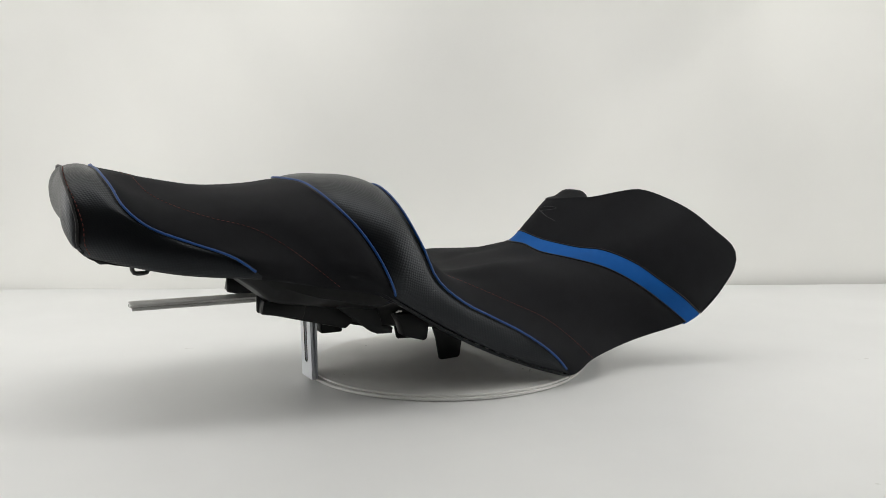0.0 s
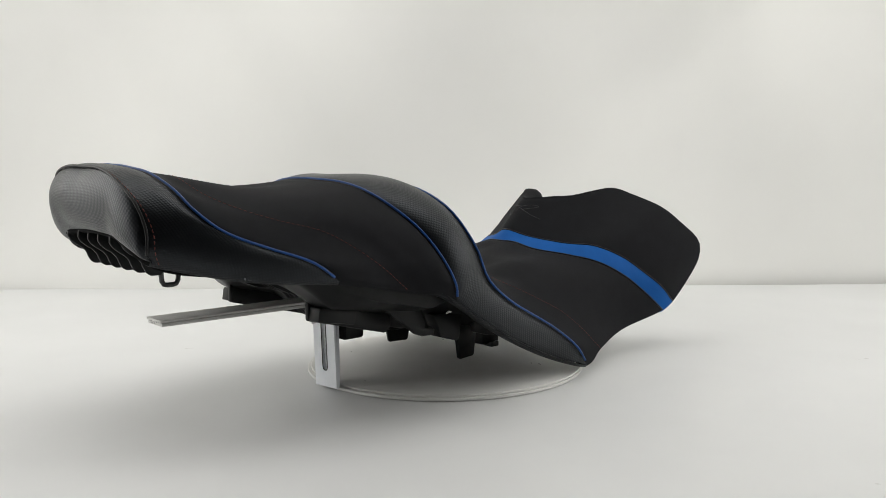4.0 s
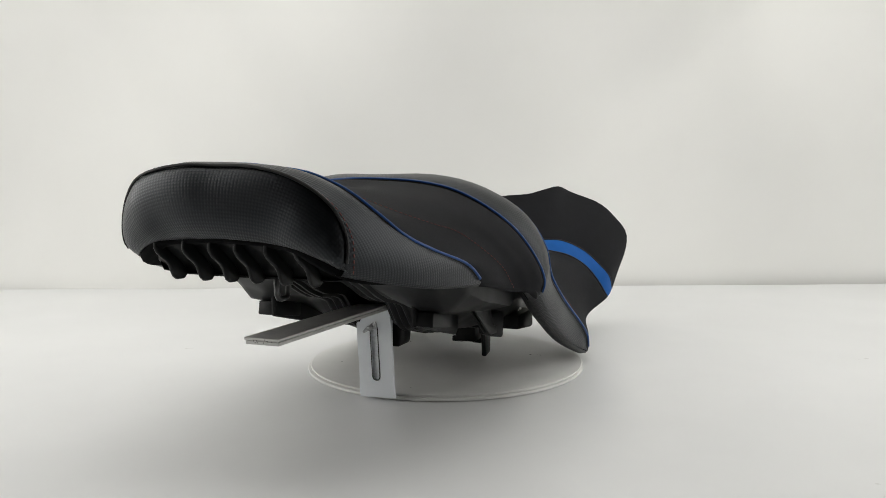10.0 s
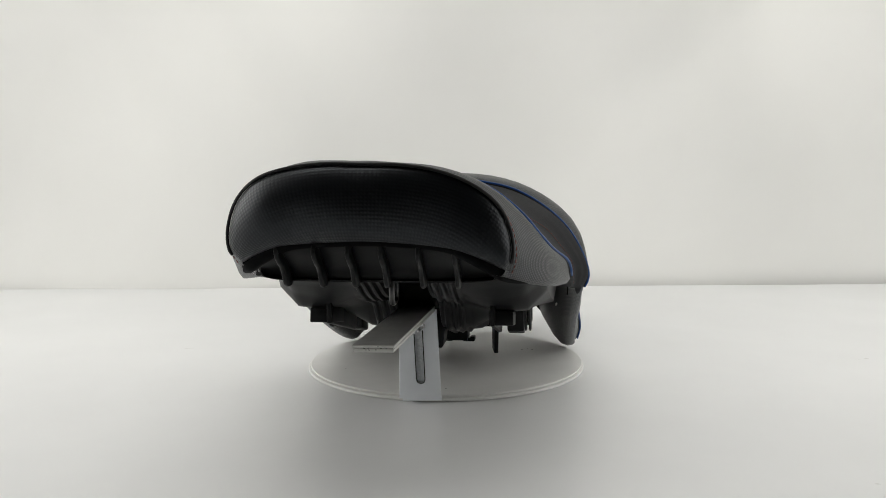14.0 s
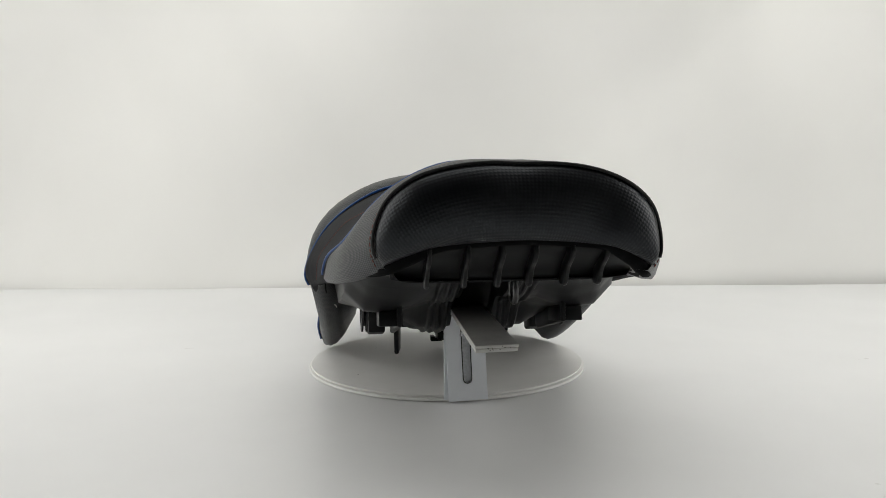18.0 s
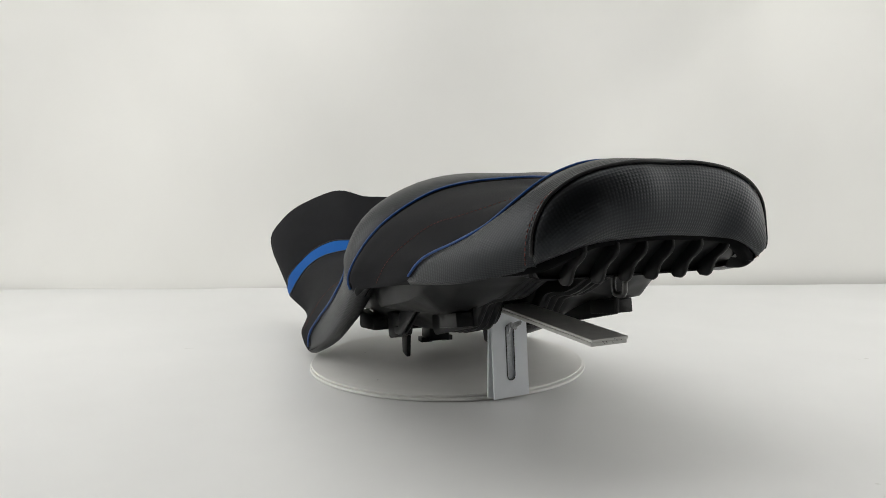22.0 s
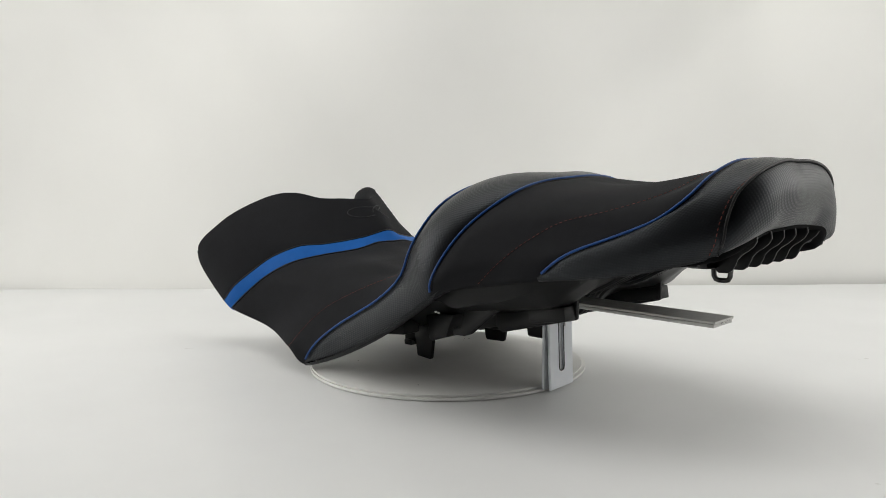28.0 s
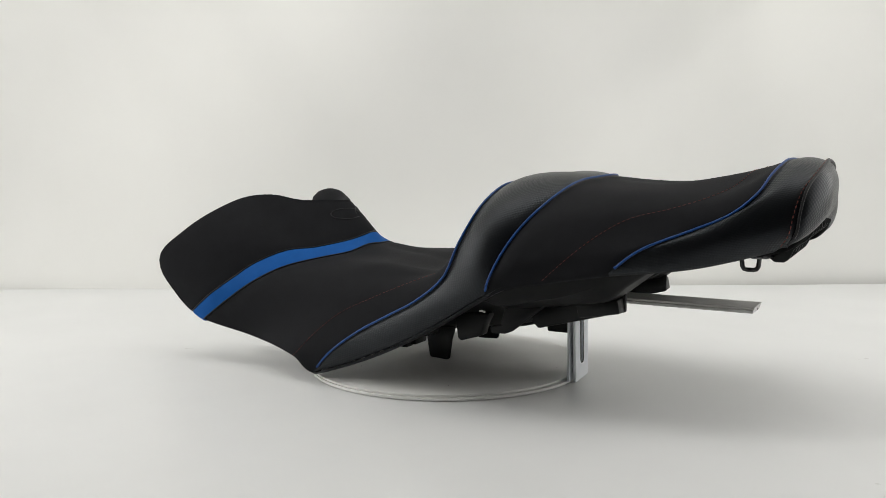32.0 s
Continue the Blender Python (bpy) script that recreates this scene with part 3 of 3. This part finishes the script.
def loft(rows):
    """A shell through cross-sections: rows of (y, [(x, z), ...]) from the outer edge to the middle."""
    out = []
    for y, prof in rows:
        right = [(x, y, z) for x, z in prof]
        out.append([(-x, y, z) for x, y, z in right] + right[-2::-1])
    return grid_mesh(np.array(out, float))


def dense(rows, n=6):
    """More cross-sections between those given, eased by a smooth curve."""
    Y = np.array([r[0] for r in rows])
    P = np.array([r[1] for r in rows], float)
    out = []
    for i in range(len(Y) - 1):
        for k in range(n):
            t = k / n
            e = t
            a, b = P[max(i - 1, 0)], P[min(i + 2, len(Y) - 1)]
            c = 0.5 * (2 * P[i] + (P[i + 1] - a) * e + (2 * a - 5 * P[i] + 4 * P[i + 1] - b) * e * e + (3 * P[i] - a - 3 * P[i + 1] + b) * e ** 3)
            out.append((Y[i] + t * (Y[i + 1] - Y[i]), c))
    out.append((Y[-1], P[-1]))
    return out


def step(x, a, b):
    t = min(1.0, max(0.0, (x - a) / (b - a)))
    return t * t * (3 - 2 * t)


def relief(x, y):
    """Moulded channels and hollows of the seat base: how far it rises or sinks from its plain form."""
    along = step(y, -.34, -.30) * (1 - step(y, -.13, -.11))
    flutes = sum(1 - step(abs(x - c), .0010, .0036) for c in (.0295, .038, .0465))
    tunnel = 1 - step(x, .019, .0225)
    lump = step(x, .058, .062) * (1 - step(x, .094, .098)) * step(y, -.418, -.410) * (1 - step(y, -.375, -.367))
    return along * (-.0035 * flutes + .018 * tunnel) + .004 * lump


def build_underside(seat):
    """The moulded plastic base and what sits on it."""
    sections = []
    sections.append((-.418, [(.100, .176), (.099, .170), (.096, .1655), (.080, .164), (.050, .164), (.025, .164), (0, .164)]))
    sections.append((-.380, [(.110, .176), (.109, .170), (.104, .165), (.085, .161), (.050, .160), (.025, .160), (0, .160)]))
    sections.append((-.325, [(.122, .172), (.120, .164), (.112, .158), (.085, .156), (.050, .153), (.025, .153), (0, .153)]))
    sections.append((-.300, [(.130, .165), (.126, .152), (.115, .144), (.085, .141), (.050, .143), (.030, .142), (0, .144)]))
    sections.append((-.280, [(.136, .160), (.132, .145), (.116, .130), (.085, .125), (.055, .132), (.030, .131), (0, .134)]))
    sections.append((-.262, [(.140, .155), (.137, .134), (.118, .114), (.090, .111), (.056, .123), (.030, .124), (0, .126)]))
    sections.append((-.222, [(.144, .148), (.141, .120), (.118, .107), (.090, .104), (.056, .110), (.030, .116), (0, .116)]))
    sections.append((-.196, [(.146, .141), (.142, .114), (.118, .104), (.090, .100), (.057, .084), (.030, .084), (0, .088)]))
    sections.append((-.170, [(.147, .135), (.143, .108), (.118, .100), (.090, .096), (.058, .078), (.030, .075), (0, .080)]))
    sections.append((-.148, [(.147, .127), (.142, .104), (.119, .098), (.090, .090), (.059, .072), (.030, .069), (0, .072)]))
    sections.append((-.120, [(.144, .124), (.138, .108), (.115, .098), (.090, .084), (.060, .066), (.030, .062), (0, .062)]))
    sections.append((-.060, [(.130, .105), (.122, .090), (.105, .077), (.085, .066), (.060, .058), (.030, .057), (0, .057)]))
    sections.append((.020, [(.105, .085), (.100, .073), (.094, .064), (.085, .058), (.060, .056), (.030, .056), (0, .056)]))
    sections.append((.080, [(.104, .080), (.099, .072), (.093, .066), (.085, .062), (.060, .062), (.030, .062), (0, .062)]))
    pan = dense(sections)
    fine = []
    for y, prof in pan:
        prof = np.array(prof)
        P = np.stack([np.interp(np.linspace(0, 2, 9), np.arange(7), prof[:, c]) for c in (0, 1)], 1)
        xs = np.concatenate([np.linspace(prof[2, 0], .060, 10)[1:], np.linspace(.059, 0, 80)])
        P = np.vstack([P, np.stack([xs, np.interp(xs, prof[:1:-1, 0], prof[:1:-1, 1])], 1)])
        P[:, 1] += [relief(x, y) for x in P[:, 0]]
        fine.append((y, P))
    bm = loft(fine)
    part("base_pan", bm, M_PLASTIC, seat, "moulded black plastic seat base", crease=38)
    # tail wall: an S in profile between the pad's lower edge and the pan, with thin upright ribs on it
    top = R["pad_under"] + np.array([0, .010, .006])
    low = np.stack([R["pad_under"][:, 0] * 0.925, -.4150 + .004 * VV[:, 0] ** 2, .1620 + .004 * VV[:, 0] ** 8], 1)
    turn = np.array([0, .055, .012])
    top = np.vstack([top[:1] * [.93, 1, 1] + turn, top * [.95, 1, 1], top[-1:] * [.93, 1, 1] + turn])
    low = np.vstack([low[:1] + turn, low, low[-1:] + turn])
    wall = []
    for k in np.linspace(0, 1, 21):
        across = .18 * k + .82 * step(k, .12, .92)
        P = (1 - k) * top + k * low
        P[:, 1] = (1 - across) * top[:, 1] + across * low[:, 1]
        wall.append(P)
    wall.append(low + np.array([0, .012, -.0004]))
    tail_wall = part("tail_wall", grid_mesh(np.array(wall)), M_PLASTIC, seat, "sloping black plastic tail wall", crease=40)
    edge = [(-.4500, .2010), (-.4525, .1945), (-.4530, .1895), (-.4505, .1850), (-.4455, .1805), (-.4395, .1765), (-.4355, .1720), (-.4335, .1665), (-.4310, .1618), (-.4270, .1590), (-.4180, .1588)]
    back = [(-.4120, .1640), (-.4200, .1740), (-.4300, .1850), (-.4380, .1960), (-.4400, .2010)]
    for x in (-.0740, -.0435, -.0160, .0105, .0400, .0685):
        rib_bm = prism([(y, z) for y, z in edge + back], .0036, pose(x, 0, 0, 0, 0, 90), 0.0011)
        part("tail_rib", rib_bm, M_PLASTIC, tail_wall, crease=50)
    for s in (-1, 1):
        side_box = part("side_box", prism([(-.054, .124), (-.054, .098), (.048, .071), (.056, .078), (.056, .108)], .0055, pose(s * .0835, -.217, 0, 0, 0, 90), 0.002), M_PLASTIC, seat, crease=28)
        part("lug", box(.024, .047, .0150, pose(s * .0920, -.2455, .1020, -10, 0, 0), 0.0012), M_PLASTIC, side_box, crease=28)
        part("fin", prism([(-.026, .060), (-.0205, .044), (-.0160, .0195), (-.014, .0175), (.012, .0175), (.0140, .0195), (.0185, .044), (.026, .060)], .0052, pose(s * .0675, -.028, 0, 0, 0, 90 + s * 10), 0.0012), M_PLASTIC, seat, crease=28)
        hook = [(-.1925, .108), (-.1925, .104), (-.1700, .0868), (-.1500, .0711), (-.1423, .0680), (-.1250, .0673), (-.1237, .0739), (-.1275, .0763), (-.1376, .0773), (-.1377, .0826), (-.1414, .0924), (-.1440, .108)]
        for x in (.1115, .1165):
            part("hook_plate", prism(hook, .0024, pose(s * x, 0, 0, 0, 0, 90), 0.0009), M_PLASTIC, seat, crease=28)
        part("clip", prism([(-.034, .088), (-.026, .074), (-.022, .060), (.004, .052), (.008, .055), (.012, .085)], .020, pose(s * .098, -.084, 0, 0, 0, 90), 0.002), M_PLASTIC, seat, crease=28)
        tag = bmesh.new()
        for dx, dy, dz, r in ((0, 0, 0, 20), (.001, .0030, .0008, -15)):
            bit = box(.0010, .0050, .0022, pose(s * (.1455 + dx * .7), -.129 + dy * .7, .097 + dz * .7, r, s * 25, r / 2), 0.0003)
            me = bpy.data.meshes.new("bit")
            bit.to_mesh(me)
            bit.free()
            tag.from_mesh(me)
            bpy.data.meshes.remove(me)
        part("tag", tag, M_TAG, seat, "torn whitish label")
        edge = 0 if s < 0 else -1
        us = np.linspace(KNOT[INDEX["pipe_rear"]], KNOT[INDEX["pipe_front"]] + 0.03, 14)
        line = np.array([surface(u)[edge] + np.array([-s * .017, 0, .0005]) for u in us])
        part("staples", stitch_row(line, 0.006, 0.009, 0.0005), M_TAG, seat, "row of bright staples")
        part("ledge", prism([(-.030, .072), (-.030, .0545), (.024, .0485), (.030, .0505), (.030, .072)], .026, pose(s * .101, -.010, 0, 0, 0, 90), 0.0015), M_PLASTIC, seat, crease=28)
    part("latch_housing", prism([(-.024, .090), (-.0195, .056), (-.017, .0535), (.017, .0535), (.0195, .056), (.024, .090)], .026, pose(.0015, -.165, 0), 0.0015), M_PLASTIC, seat, crease=28)
    centre_block = part("centre_block", box(.030, .032, .034, pose(.009, .060, .031), 0.003), M_PLASTIC, seat, crease=28)
    for s in (-1, 1):
        part("block_hook", prism([(s * x, z) for x, z in ((-.006, .030), (-.006, .0115), (.010, .0115), (.010, .0185), (.005, .0185), (.003, .0160), (-.001, .0160), (-.001, .030))], .014, pose(.009 + s * .0135, .060, 0), 0.001), M_PLASTIC, centre_block, crease=28)
    part("front_block", box(.150, .09, .030, pose(0, .045, .058), 0.004), M_PLASTIC, seat, crease=28)
    loop = [(.007, -.3910, .172), (.007, -.3910, .150), (.007, -.3905, .144), (.007, -.3885, .1405), (.007, -.3850, .1398), (.007, -.3790, .1398), (.007, -.3755, .1405), (.007, -.3735, .144), (.007, -.3730, .150), (.007, -.3730, .172)]
    part("wire_loop", tube(loop, .0026, 10), M_STEEL, seat, "dark steel wire loop")


seat = build_seat()


# ---- the turntable and the stand ----
def build_turntable():
    t = tagged(new("turntable"), "round white turntable of two thin stacked discs", "turntable")
    top_disc = part("top_disc", lathe([(0.1780, -0.0026), (0.1788, -0.0022), (0.1788, -0.0004), (0.1782, 0.0)], 128), M_DISC, t, crease=20)
    bm = lathe([(0.1806, -0.0062), (0.1812, -0.0058), (0.1812, -0.0032), (0.1806, -0.0028)], 128)
    bmesh.ops.translate(bm, verts=bm.verts, vec=(0, -0.0025, 0))
    part("bottom_disc", bm, M_DISC, t, crease=20)
    for x, y, r in ((0.112, 0.062, 0.0014), (0.106, 0.066, 0.0010), (0.098, 0.060, 0.0012), (-0.090, 0.075, 0.0009), (0.02, -0.15, 0.0009), (-0.12, -0.07, 0.0008)):
        speck = bmesh.new()
        bmesh.ops.create_cone(speck, cap_ends=True, segments=7, radius1=r, radius2=r * 0.8, depth=0.0003, matrix=pose(x, y, 0.00012, 0, 0, 40) @ Matrix.Diagonal((1, 0.6, 1, 1)))
        part("speck", speck, M_PLASTIC, top_disc, "small dark scuff")
    part("foot_ring", lathe([(0.15, FLOOR_Z), (0.15, -0.0062)], 64), M_PLASTIC, t)
    return t


turntable = build_turntable()


def slotted_plate(w, h, thick, slot_w, z0, z1, m):
    """An upright plate with a round-ended slot through it."""
    bm = bmesh.new()
    k = 10
    hole = [(slot_w / 2 * math.cos(a), z1 + slot_w / 2 * math.sin(a)) for a in np.linspace(0, math.pi, k)] + [(slot_w / 2 * math.cos(a), z0 + slot_w / 2 * math.sin(a)) for a in np.linspace(math.pi, 2 * math.pi, k)]
    rim = []
    for x, z in hole:
        c = (z0 + z1) / 2
        dx, dz = (x, z - (z1 if z > c else z0))
        f = min((w / 2) / abs(dx) if abs(dx) > 1e-6 else 1e9, ((h if dz > 0 else 0) - (z1 if z > c else z0)) / dz if abs(dz) > 1e-6 else 1e9)
        rim.append((dx * f, (z1 if z > c else z0) + dz * f))
    loops = []
    for y in (-thick / 2, thick / 2):
        loops.append(([bm.verts.new((x, y, z)) for x, z in hole], [bm.verts.new((x, y, z)) for x, z in rim]))
    n = len(hole)
    for i in range(n):
        j = (i + 1) % n
        (h0, r0), (h1, r1) = loops
        a, b = rim[i], rim[j]
        extra = None
        if abs(abs(a[0]) - w / 2) < 1e-6 and abs(abs(b[0]) - w / 2) > 1e-6 or abs(abs(b[0]) - w / 2) < 1e-6 and abs(abs(a[0]) - w / 2) > 1e-6:
            extra = (math.copysign(w / 2, a[0] + b[0]), h if a[1] > (z0 + z1) / 2 else 0.0)
        if extra:
            e0, e1 = bm.verts.new((extra[0], -thick / 2, extra[1])), bm.verts.new((extra[0], thick / 2, extra[1]))
            bm.faces.new((h0[i], r0[i], e0, r0[j], h0[j]))
            bm.faces.new((h1[j], r1[j], e1, r1[i], h1[i]))
            bm.faces.new((r0[i], r1[i], e1, e0))
            bm.faces.new((e0, e1, r1[j], r0[j]))
        else:
            bm.faces.new((h0[i], r0[i], r0[j], h0[j]))
            bm.faces.new((h1[j], r1[j], r1[i], h1[i]))
            bm.faces.new((r0[i], r1[i], r1[j], r0[j]))
        bm.faces.new((h0[j], h1[j], h1[i], h0[i]))
    bmesh.ops.recalc_face_normals(bm, faces=bm.faces)
    bmesh.ops.transform(bm, matrix=m, verts=bm.verts)
    return bm


def build_stand():
    s = tagged(new("display_stand"), "white painted slotted bracket with a long grey flat bar", "stand")
    upright = part("upright", slotted_plate(0.0435, 0.1018, 0.003, 0.0098, 0.0245, 0.0785, pose(-0.0015, -0.190, -0.0032, 0, -2.7, 0)), M_WHITE, s, "white slotted plate", smooth=False)
    part("back_plate", box(0.042, 0.003, 0.1010, pose(-0.0070, -0.1835, 0.0470, 0, 0.4, 0), 0.0005), M_WHITE, s, smooth=False)
    part("slot_lining", box(0.0112, 0.0012, 0.061, pose(-0.0037, -0.1884, 0.0475, 0, -2.7, 0), 0.0003), M_DARKHOLE, upright, "scratched grey metal in the slot", smooth=False)
    bar = part("flat_bar", box(0.038, 0.2030, 0.0026, pose(-0.007, -0.2925, 0.1028, 0, -1.2, -1.6), 0.0006), M_BAR, s, "worn grey-white flat bar", smooth=False)
    part("under_bar", box(0.0372, 0.2015, 0.0036, pose(-0.007, -0.2918, 0.0992, 0, -1.2, -1.6), 0.0008), M_BAR, s, "worn grey-white flat bar", smooth=False)
    rim = [(-0.0035 + 0.0049 * math.cos(k), -0.1917, 0.0753 + 0.0049 * math.sin(k)) for k in np.linspace(0, math.pi, 9)] + [(-0.0035 + 0.0049 * math.cos(k), -0.1917, 0.0213 + 0.0049 * math.sin(k)) for k in np.linspace(math.pi, 2 * math.pi, 9)]
    rng = random.Random(5)
    rim = [(x + 0.0020 - 0.0472 * (z + 0.0032) + rng.uniform(-.0003, .0003), y, z) for x, y, z in rim]
    part("slot_edge", tube(rim, 0.0006, 6, closed=True), M_CHIP, upright, "dark chipped slot edge")
    chips = bmesh.new()
    for k in range(9):
        x, z = rng.uniform(-0.022, 0.009), rng.choice((0.1032, 0.1018, 0.1046))
        bmesh.ops.create_cube(chips, size=1, matrix=pose(x, -0.3940 + 0.03 * (x + .007), z - 0.0017 + 0.02 * (x + .007), 0, rng.uniform(0, 90), 0) @ Matrix.Diagonal((rng.uniform(.0006, .0016), .0004, rng.uniform(.0005, .0010), 1)))
    part("paint_chips", chips, M_CHIP, bar, "dark chips in the paint")
    nut = bmesh.new()
    bmesh.ops.create_cone(nut, cap_ends=True, segments=6, radius1=0.0044, radius2=0.0044, depth=0.0045, matrix=pose(-0.004, -0.1938, 0.0785, 90, 0, 0))
    bmesh.ops.bevel(nut, geom=nut.edges[:], offset=0.0005, segments=1, affect="EDGES")
    part("nut", nut, M_BOLT, upright, "painted wing nut", smooth=False)
    stud = bmesh.new()
    bmesh.ops.create_cone(stud, cap_ends=True, segments=16, radius1=0.0024, radius2=0.0022, depth=0.012, matrix=pose(-0.0045, -0.199, 0.0785, 90, 0, 0))
    part("stud", stud, M_BOLT, upright)
    for turn, up in ((-45, 1), (-135, -1)):
        wing = prism([(0.001, -0.0030), (0.006, -0.0028 + up * 0.0020), (0.0108, -0.0022 + up * 0.0046), (0.0122, 0.0002 + up * 0.0052), (0.0104, 0.0024 + up * 0.0048), (0.005, 0.0032 + up * 0.0018), (0.001, 0.0034)], 0.0015, pose(-0.0042, -0.1945, 0.0785, 0, 0, turn), 0.0003)
        part("nut_wing", wing, M_BOLT, upright, "painted wing of the nut", smooth=False)
    return s


stand = build_stand()


# ---- what turns ----
def motions():
    rows = []
    for k in range(17):
        t = 2.0 * k
        q = (t - 16.0) / 16.0
        rows.append((t, pose(0, 0, 0, 0, 0, 62.382 * q - 1.916 * q * q + 0.066 * q ** 3)))
    for thing in (turntable, stand, seat):
        walk(thing, rows)


motions()
